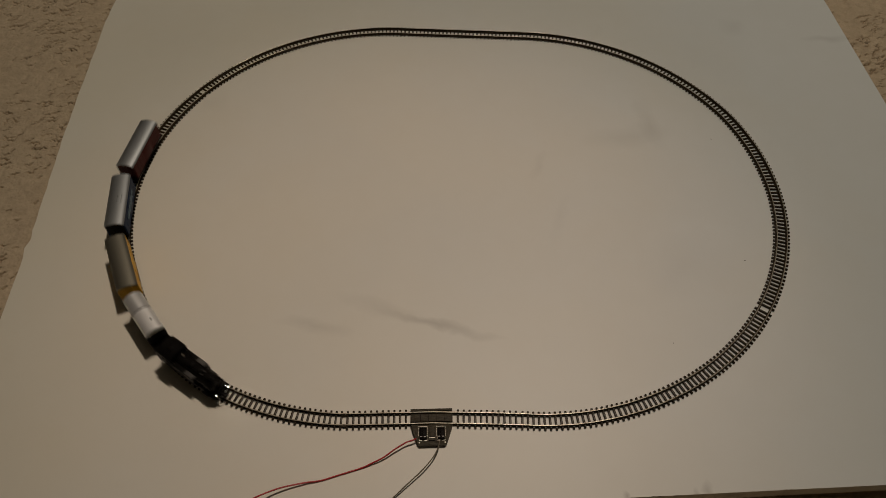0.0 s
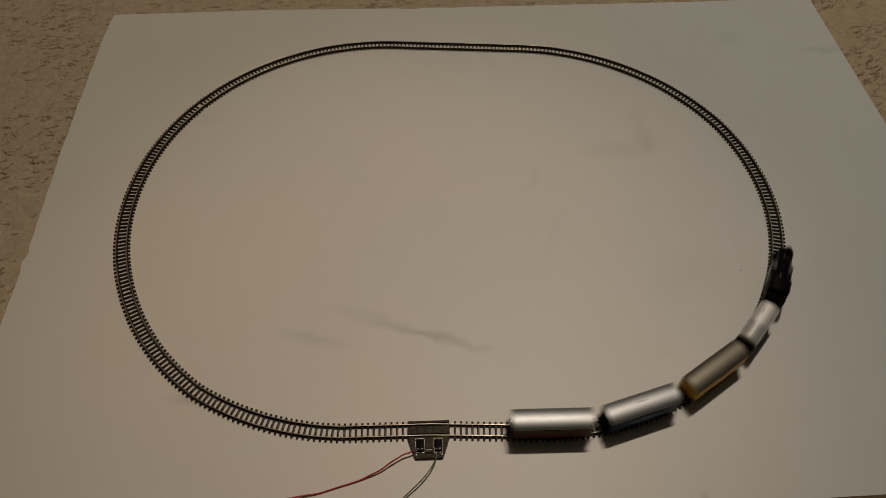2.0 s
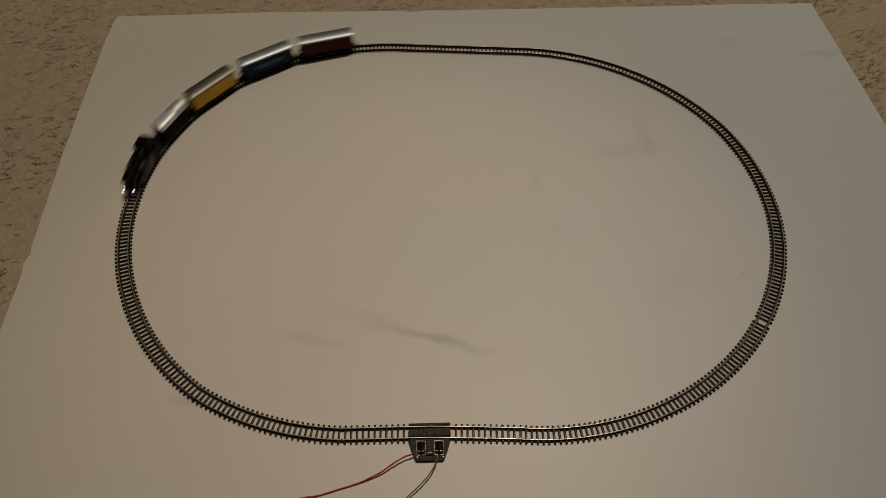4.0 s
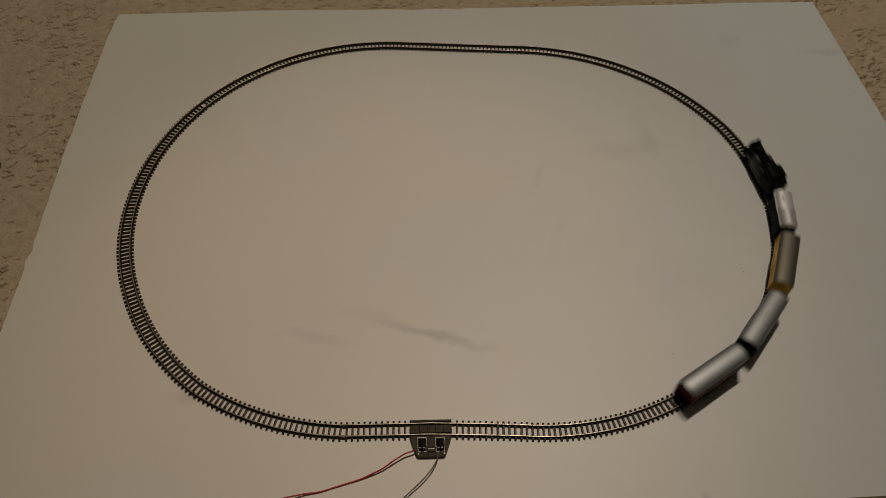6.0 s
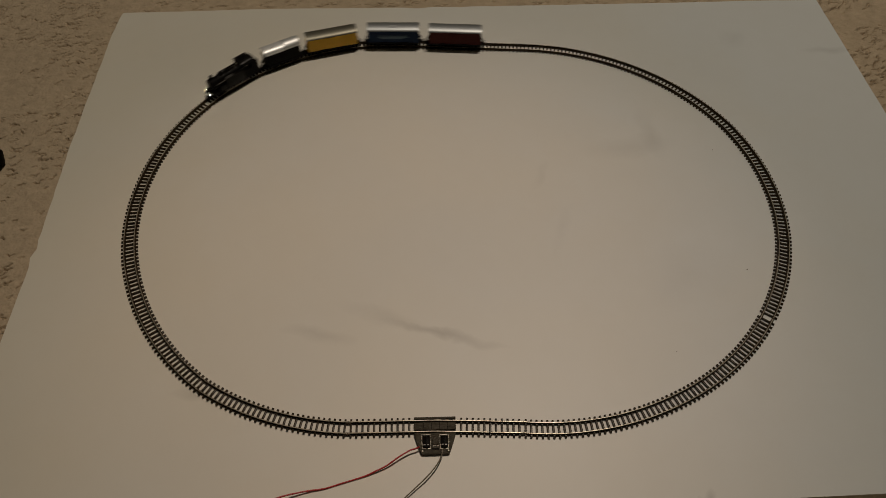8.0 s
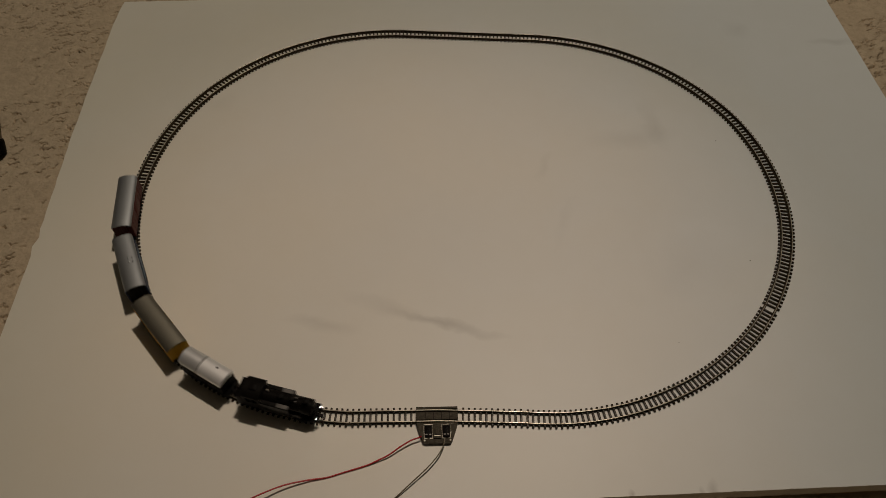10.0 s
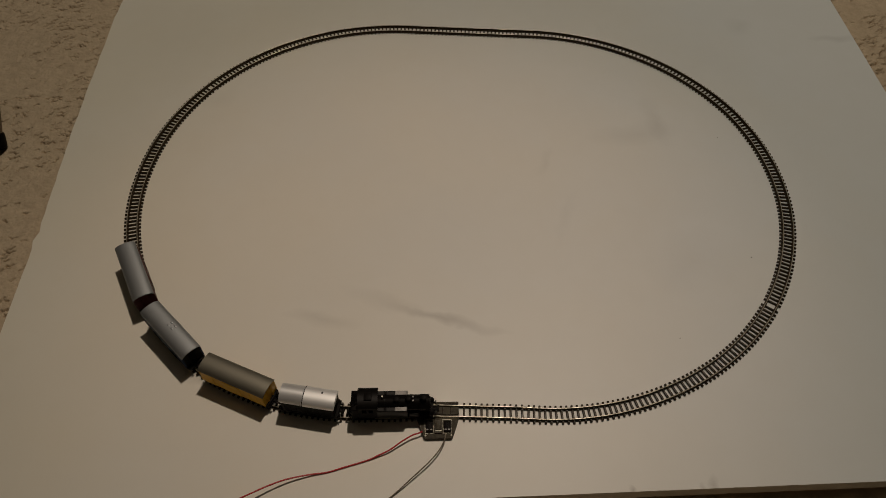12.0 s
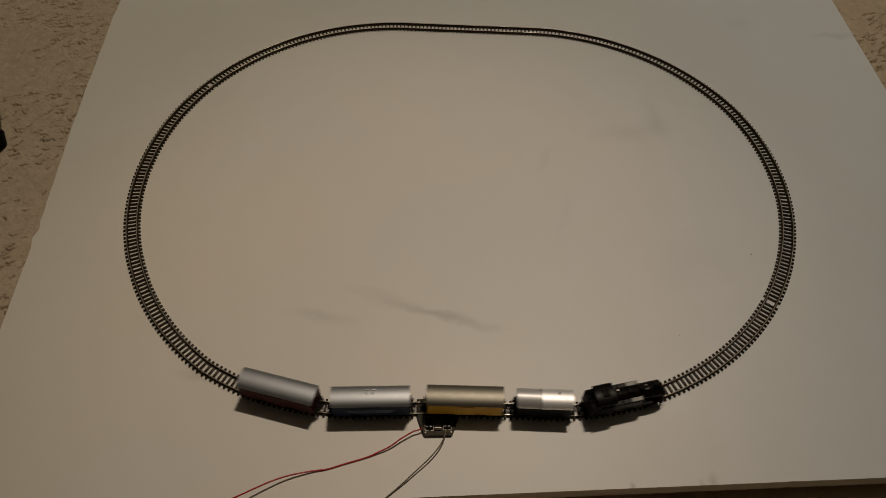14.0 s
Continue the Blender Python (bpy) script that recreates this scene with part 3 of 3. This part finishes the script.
def van(label, length, side_mat, roof_mat, end_mat, extra):
    """Two-axled covered van with a high arched roof."""
    ob = thing("goods_van", label, "toy train wagon", "wagons of the toy train")
    w, z0, z1, eave, top = 0.0140, 0.0035, 0.0080, 0.0196, 0.0226
    underframe(ob, length, w - 0.0008, z0, z1)
    h = length / 2
    # side walls with battens, a sliding door and its rail
    for s in (-1, 1):
        y = s * (w / 2 - 0.0006)
        bm = bmesh.new()
        box(bm, -h + 0.0004, h - 0.0004, y - 0.0005, y + 0.0005, z1, eave + 0.0006, 0.0001, 1)
        wall = part("side_wall", bm, side_mat, ob)
        bm = bmesh.new()
        n = 10
        for i in range(n + 1):
            x = -h + 0.0012 + (length - 0.0024) * i / n
            if abs(x) < 0.0062:
                continue
            box(bm, x - 0.00025, x + 0.00025, y + s * 0.0005 - 0.0002, y + s * 0.0005 + 0.0002, z1 + 0.0002, eave, 0.00008, 1)
        part("battens", bm, side_mat, wall)
        bm = box(bmesh.new(), -0.0062, 0.0062, y + s * 0.0005 - 0.00035, y + s * 0.0005 + 0.00035, z1 + 0.0003, eave - 0.0004, 0.0002)
        part("sliding_door", bm, side_mat, wall)
        bm = box(bmesh.new(), -0.0130, 0.0130, y + s * 0.0008 - 0.0002, y + s * 0.0008 + 0.0002, z1 + 0.0001, z1 + 0.0005, 0.00008, 1)
        part("door_rail", bm, M_BLACK, wall)
        bm = bmesh.new()
        for x0, x1, zz in extra["marks"]:
            box(bm, x0, x1, y + s * 0.00085 - 0.00005, y + s * 0.00085 + 0.00005, zz, zz + 0.0007)
        if extra["marks"]:
            part("lettering_bars", bm, extra["mark_mat"], wall, "pale printed bars")
    for s in (-1, 1):
        prof = [(-w / 2 + 0.0006, z1)] + [(w / 2 - 0.0006, z1)] + vault(w - 0.0012, eave, top - 0.0005)
        bm = prism(bmesh.new(), prof, s * (h - 0.0010) - 0.0005, s * (h - 0.0010) + 0.0005)
        for y in (-0.0025, 0.0025):
            box(bm, min(s * h - s * 0.0006, s * h), max(s * h - s * 0.0006, s * h), y - 0.0004, y + 0.0004, z1, eave + 0.002, 0.0001, 1)
        part("end_wall", bm, end_mat, ob)
    roof = part("roof", prism(bmesh.new(), vault(w + 0.0004, eave, top, 28, 0.0006, start=radians(12)), -h - 0.0002, h + 0.0002, 0.00008), roof_mat, ob, "smooth arched roof")
    for x, y in extra["vents"]:
        bm = bmesh.new()
        zt = eave + (top - eave) * (1 - abs(y / (w / 2)) ** 2.05) ** 0.49
        box(bm, x - 0.0009, x + 0.0009, y - 0.0005, y + 0.0005, zt - 0.0004, zt + 0.0005, 0.0002)
        part("roof_vent", bm, roof_mat, roof)
    return ob


def hood_wagon():
    """Short two-axled wagon with two overlapping bright silver hoods."""
    length = 0.0345
    ob = thing("hood_wagon", "short toy wagon with two overlapping bright silver hoods on black frame", "toy train wagon", "wagons of the toy train")
    underframe(ob, length, 0.0128, 0.0035, 0.0078)
    h = length / 2
    bm = bmesh.new()
    box(bm, -h + 0.0008, h - 0.0008, -0.0062, 0.0062, 0.0078, 0.0197, 0.0003)
    tub = part("tub", bm, M_BLACK, ob, "black ribbed lower tub")
    rib = finish("rib", box(bmesh.new(), -0.0003, 0.0003, -0.0003, 0.0003, 0.0079, 0.0194, 0.0001, 1), M_BLACK)
    for i in range(9):
        for s in (-1, 1):
            part("rib", rib, M_BLACK, tub).location = (-h + 0.003 + (length - 0.006) * i / 8, s * 0.0062, 0)
    small = vault(0.0132, 0.0190, 0.0238, 26, power=1.8)
    big = vault(0.0134, 0.0188, 0.0230, 26, power=2.2)
    part("rear_hood", prism(bmesh.new(), small, -h, -h + 0.0145, 0.0014), M_REAR_HOOD, ob, "duller silver hood")
    front = part("front_hood", prism(bmesh.new(), big, -h + 0.0140, h, 0.0004), M_HOOD, ob)
    part("hood_seam", prism(bmesh.new(), vault(0.0136, 0.0188, 0.0232, 26, power=2.2), -h + 0.0145, -h + 0.0149), M_BLACK, front, "dark gap between the hoods")
    part("hatch_knob", cyl(bmesh.new(), (0.0085, 0.0022, 0.0230), (0, 0.3, 1), 0.0006, 0.0010, 12, bevel=0.0001), M_BLACK, front)
    return ob


def locomotive():
    ob = thing("tank_locomotive", "small black toy tank steam locomotive with lit headlamps", "toy locomotive")
    fb, ff = -0.0242, 0.0235
    bm = bmesh.new()
    box(bm, fb, ff, -0.0064, 0.0064, 0.0072, 0.0084, 0.0002)
    box(bm, fb + 0.002, ff - 0.002, -0.0028, 0.0028, 0.0040, 0.0076, 0.0003)
    for s in (-1, 1):
        box(bm, s * 0.0230 - 0.0008, s * 0.0230 + 0.0008, -0.0066, 0.0066, 0.0052, 0.0086, 0.0002)
    part("frame", bm, M_BLACK, ob)
    me = wheel_mesh(0.0032)
    for x in (-0.0095, 0.0, 0.0095):
        for s in (-1, 1):
            w = part("wheel", me, M_WHEEL, ob, "dark metal driving wheel")
            w.matrix_basis = pose(x, s * GAUGE, RAIL_TOP + 0.0032, 0, 0, 0 if s > 0 else 180)
    for s in (-1, 1):
        part("side_rod", box(bmesh.new(), -0.0105, 0.0105, s * 0.0054 - 0.00025, s * 0.0054 + 0.00025, 0.0044, 0.0051, 0.0001, 1), M_CLIP, ob, "bright metal side rod")
        part("cylinder_block", cyl(bmesh.new(), (0.0160, s * 0.0054, 0.0060), (1, 0, 0), 0.0017, 0.0055, 18, bevel=0.0003), M_BLACK, ob)
        y0, y1 = sorted((s * 0.0036, s * 0.0070))
        tank = part("side_tank", box(bmesh.new(), -0.0084, 0.0092, y0, y1, 0.0084, 0.0176, 0.0003), M_BLACK_GLOSS, ob, "black side tank with pale grey lid")
        part("tank_lid", box(bmesh.new(), 0.0020, 0.0088, y0 + 0.0004, y1 - 0.0004, 0.0174, 0.0180, 0.0001, 1), M_MOTTLED_GREY, tank, "pale grey lid")
        part("tank_edge", box(bmesh.new(), -0.0080, 0.0018, y0 + 0.0006, y1 - 0.0006, 0.0175, 0.0178, 0.0001, 1), M_BLACK_GLOSS, tank)
        part("cab_handrail", cyl(bmesh.new(), (-0.0078, s * 0.0056, 0.0165), (0, 0, 1), 0.00022, 0.0050, 8), M_CLIP, ob, "thin bright upright handrail")
        part("filler_cap", cyl(bmesh.new(), (-0.0035, s * 0.0052, 0.0178), (0, 0, 1), 0.0009, 0.0008, 14, bevel=0.0001), M_BLACK, tank)
        part("locker", box(bmesh.new(), 0.0100, 0.0160, min(s * 0.0040, s * 0.0065), max(s * 0.0040, s * 0.0065), 0.0084, 0.0122, 0.0003), M_BLACK_GLOSS, ob)
        part("handrail", cyl(bmesh.new(), (0.0125, s * 0.0050, 0.0158), (1, 0, 0), 0.00018, 0.0140, 8), M_WHEEL, ob)
    boiler = part("boiler", cyl(bmesh.new(), (0.0040, 0, 0.0152), (1, 0, 0), 0.0047, 0.0250, 28), M_BLACK, ob)
    for x in (-0.004, 0.002, 0.0088):
        part("boiler_band", cyl(bmesh.new(), (x, 0, 0.0152), (1, 0, 0), 0.00478, 0.0005, 28), M_BLACK_GLOSS, boiler)
    part("saddle", box(bmesh.new(), 0.0155, 0.0215, -0.0030, 0.0030, 0.0084, 0.0120, 0.0003), M_BLACK, ob)
    smoke = part("smokebox", cyl(bmesh.new(), (0.0188, 0, 0.0150), (1, 0, 0), 0.0052, 0.0060, 28, bevel=0.0004), M_BLACK, ob)
    part("smokebox_door", cyl(bmesh.new(), (0.0221, 0, 0.0150), (1, 0, 0), 0.0039, 0.0008, 24, bevel=0.0003), M_BLACK_GLOSS, smoke)
    bm = bmesh.new()
    cyl(bm, (0.0186, 0, 0.0212), (0, 0, 1), 0.0013, 0.0040, 18, 0.0015)
    cyl(bm, (0.0186, 0, 0.0230), (0, 0, 1), 0.0018, 0.0006, 18, bevel=0.0002)
    part("chimney", bm, M_BLACK, ob)
    part("steam_dome", cyl(bmesh.new(), (0.0098, 0, 0.0206), (0, 0, 1), 0.0019, 0.0030, 20, bevel=0.0007), M_BLACK, ob)
    part("sand_box", box(bmesh.new(), 0.0010, 0.0046, -0.0018, 0.0018, 0.0190, 0.0214, 0.0005), M_BLACK, ob)
    part("whistle", cyl(bmesh.new(), (-0.0052, 0.0012, 0.0208), (0, 0, 1), 0.0005, 0.0026, 10), M_CLIP, ob, "bright metal whistle")
    for y in (-0.0032, 0.0032):
        part("safety_valve", cyl(bmesh.new(), (0.0124, y * 0.4, 0.0202), (0, 0, 1), 0.0005, 0.0016, 10), M_MOTTLED_GREY, ob)
    cab = part("cab", bmesh_cab(), M_BLACK, ob, "black cab with open windows")
    roof = part("cab_roof", prism(bmesh.new(), arch(0.0144, 0.0216, 0.0242, 22, 0.0006), -0.0200, -0.0076, 0.0002), M_BLACK_GLOSS, cab)
    part("roof_vent", box(bmesh.new(), -0.0160, -0.0112, -0.0023, 0.0023, 0.0238, 0.0249, 0.0003), M_BLACK, roof)
    bunker = part("bunker", box(bmesh.new(), -0.0242, -0.0190, -0.0066, 0.0066, 0.0084, 0.0196, 0.0004), M_BLACK, ob)
    rnd = random.Random(3)
    bm = bmesh.new()
    for _ in range(40):
        x, y = rnd.uniform(-0.0236, -0.0200), rnd.uniform(-0.0052, 0.0052)
        r = bmesh.ops.create_icosphere(bm, subdivisions=1, radius=rnd.uniform(0.0005, 0.0009), matrix=Matrix.Translation((x, y, 0.0197)))
        for v in r["verts"]:
            v.co += Vector((rnd.uniform(-1, 1), rnd.uniform(-1, 1), rnd.uniform(-1, 1))) * 0.00015
    part("coal", bm, M_BLACK, bunker, "black coal load")
    for y in (-0.0042, 0.0042):
        lampb = part("headlamp", cyl(bmesh.new(), (0.0236, y, 0.0094), (1, 0, 0), 0.0010, 0.0018, 14, bevel=0.0001), M_BLACK, ob)
        part("lens", cyl(bmesh.new(), (0.0243, y, 0.0092), (1, 0, 0), 0.00055, 0.0004, 12), M_LAMP, lampb, "warm glowing lens")
    add_ends(ob, 0.0236, -0.0240, 0.0066)
    # long front end: everything ahead of the cab is drawn out a little
    for o in ob.children_recursive:
        if not o.name.startswith("wheel"):
            for v in o.data.vertices:
                v.co.x += 0.0022 * max(0.0, (v.co.x + 0.008) / 0.032)
    return ob


def bmesh_cab():
    bm = bmesh.new()
    x0, x1, hw, z0, z1 = -0.0194, -0.0082, 0.0068, 0.0084, 0.0218
    t = 0.0005
    for s in (-1, 1):
        y0, y1 = (hw - t, hw) if s > 0 else (-hw, -hw + t)
        box(bm, x0, x1, y0, y1, z0, 0.0156, 0.0001, 1)
        box(bm, x0, x0 + 0.0022, y0, y1, 0.0156, z1, 0.0001, 1)
        box(bm, x1 - 0.0022, x1, y0, y1, 0.0156, z1, 0.0001, 1)
        box(bm, -0.0145, -0.0131, y0, y1, 0.0156, z1, 0.0001, 1)
        box(bm, x0 + 0.0022, x1 - 0.0022, y0, y1, 0.0198, z1, 0.0001, 1)
    for x in (x0, x1 - t):
        box(bm, x, x + t, -hw + t, hw - t, z0, 0.0180, 0.0001, 1)
        box(bm, x, x + t, -hw + t, -0.0044, 0.0180, z1 + 0.0008, 0.0001, 1)
        box(bm, x, x + t, 0.0044, hw - t, 0.0180, z1 + 0.0008, 0.0001, 1)
        box(bm, x, x + t, -0.0012, 0.0012, 0.0180, z1 + 0.0012, 0.0001, 1)
        box(bm, x, x + t, -0.0044, 0.0044, 0.0206, z1 + 0.0012, 0.0001, 1)
    return bm


def crumb(x, y):
    """A tiny dark speck of dirt on the board."""
    rnd = random.Random(int(abs(x) * 1e5))
    bm = bmesh.new()
    bmesh.ops.create_icosphere(bm, subdivisions=1, radius=0.0003, matrix=Matrix.Translation((x, y, 0.0002)))
    for v in bm.verts:
        v.co += Vector((rnd.uniform(-1, 1), rnd.uniform(-1, 1), 0)) * 0.00012
    return tagged(new("crumb", finish("crumb", bm, M_BLACK)), "tiny dark speck of dirt on the white board", "crumb")


def leg_tip():
    """The end of a dull brown tubular leg with a black rubber foot, resting on the carpet beside the board."""
    ob = thing("stand_leg", "dull brown leg with black rubber foot on the carpet", "stand leg")
    foot = cyl(bmesh.new(), (0, 0, -0.0105), (0, 0, 1), 0.0116, 0.013, 24, 0.0100, bevel=0.002)
    f = part("rubber_foot", foot, M_BLACK, ob, "black rubber foot")
    tube = cyl(bmesh.new(), (0, 0, 0.24), (0, 0, 1), 0.0086, 0.49, 24)
    part("tube", tube, M_LEG, ob, "dull brown metal tube")
    ob.matrix_basis = Matrix.Translation((-0.3718, 0.0560, 0.004)) @ Vector((0, 0, 1)).rotation_difference(Vector((0.07, 0.60, 0.80)).normalized()).to_matrix().to_4x4()
    return ob


# ---------------------------------------------------------------- build
carpet()
room()
foam_board()
leg_tip()

SLEEPER = sleeper_mesh()
near = track_section([(14, 0.0, 0.0555), (0, 0.0, 0.0555)], 30, "straight model track with dark feeder terminal plate", (0.0425, 0.0685))
feeder(near)
for i in (1, 2, 3, 4, 5, 6, 8, 9, 10, 11, 12, 13):
    track_section([(i, 0.0, TRACK[i][3])], 29, "curved model track with nickel rails and dark sleepers",
                  ends=(0.8 if i in (3, 10) else 0.55, 0.8 if i in (2, 9) else 0.55))
track_section([(7, 0.0, TRACK[7][3])], 31, "straight model track with nickel rails and dark sleepers")

wire("red_wire", "thin red insulated wire lying on the board", [(-0.0095, -0.2061, 0.004), (-0.0116, -0.2071, 0.0038), (-0.0158, -0.2086, 0.0038), (-0.0226, -0.2127, 0.0034), (-0.0294, -0.2174, 0.0024), (-0.0362, -0.2206, 0.0016), (-0.0429, -0.2234, 0.0007), (-0.0563, -0.2276, 0.0006), (-0.0662, -0.2307, 0.0006), (-0.076, -0.2324, 0.0016), (-0.0888, -0.2358, 0.0036), (-0.098, -0.2397, 0.0052), (-0.107, -0.2444, 0.0064), (-0.1159, -0.2492, 0.0072), (-0.1248, -0.2534, 0.0074)], 0.00050, M_RED_WIRE)
wire("grey_wire", "thin grey-brown insulated wire lying on the board", [(0.0048, -0.2076, 0.0042), (0.0041, -0.2116, 0.0043), (0.0017, -0.2167, 0.0044), (-0.0018, -0.2215, 0.0042), (-0.0062, -0.2263, 0.0038), (-0.0112, -0.2309, 0.0032), (-0.0162, -0.2355, 0.0028), (-0.0211, -0.24, 0.002), (-0.027, -0.245, 0.0012), (-0.034, -0.2508, 0.001)], 0.00040, M_GREY_WIRE)
for cx, cy in ((0.2340, 0.0548), (0.1646, -0.1378), (0.2308, -0.0693), (0.2312, -0.0690)):
    crumb(cx, cy)

train = [
    (locomotive(), -0.0258, 0.0095),
    (hood_wagon(), -0.0762, 0.0100),
    (van("yellow toy goods van with dull grey arched roof", 0.0470, M_YELLOW, M_DULL_ROOF, M_YELLOW,
         {"marks": [], "mark_mat": M_BROWN, "vents": []}), -0.1250, 0.0136),
    (van("dark blue toy goods van with silver roof and small vents", 0.0480, M_BLUE, M_SILVER, M_BLACK,
         {"marks": [(-0.014, 0.014, 0.0152), (-0.014, 0.014, 0.0138), (-0.010, 0.012, 0.0124)], "mark_mat": M_PRINT,
          "vents": [(-0.002, 0.0035), (0.002, 0.0035), (-0.002, 0.0010), (0.002, 0.0010)]}), -0.1835, 0.0139),
    (van("red-brown toy goods van with plain silver arched roof", 0.0488, M_BROWN, M_SILVER, M_BROWN,
         {"marks": [], "mark_mat": M_PRINT, "vents": []}), -0.2415, 0.0141),
]

# seconds and distance run by the locomotive's nose, from the middle of the near straight
RUN = [
    (0.0, -0.1354),
    (0.5, -0.0487),
    (1.0, 0.0619),
    (1.5, 0.1870),
    (2.0, 0.3172),
    (2.5, 0.4656),
    (3.0, 0.6594),
    (3.2, 0.7473),
    (5.3, 1.6338),
    (5.5, 1.7095),
    (6.0, 1.8818),
    (6.5, 2.0231),
    (7.0, 2.1673),
    (7.5, 2.3046),
    (8.0, 2.4319),
    (8.2, 2.4807),
    (10.3, 2.8584),
    (10.5, 2.8728),
    (11.0, 2.8841),
    (11.5, 2.8922),
    (12.0, 2.8995),
    (12.3, 2.9069),
    (12.5, 2.9173),
    (13.0, 2.9489),
    (13.5, 2.9915),
    (14.0, 3.0450),
]


def motions():
    ts, ss = [r[0] for r in RUN], [r[1] for r in RUN]
    # smooth slopes through the table
    step = [b - a for a, b in zip(ts, ts[1:])]
    pace = [(b - a) / h for a, b, h in zip(ss, ss[1:], step)]
    slope = [pace[0]] + [(step[i] * pace[i - 1] + step[i - 1] * pace[i]) / (step[i] + step[i - 1]) for i in range(1, len(step))] + [pace[-1] + 0.02]
    times = [k / 15 for k in range(211)]
    for ob, centre, half_base in train:
        rows = []
        for t in times:
            j = max(i for i in range(len(ts) - 1) if ts[i] <= t or i == 0)
            h = ts[j + 1] - ts[j]
            u = (t - ts[j]) / h
            s = ((2 * u ** 3 - 3 * u ** 2 + 1) * ss[j] + (u ** 3 - 2 * u ** 2 + u) * h * slope[j]
                 + (-2 * u ** 3 + 3 * u ** 2) * ss[j + 1] + (u ** 3 - u ** 2) * h * slope[j + 1])
            ax, ay, _ = on_track(s + centre + half_base)
            bx, by, _ = on_track(s + centre - half_base)
            rows.append((t, pose((ax + bx) / 2, (ay + by) / 2, 0, 0, 0, math.degrees(math.atan2(ay - by, ax - bx)))))
        walk(ob, rows)


motions()
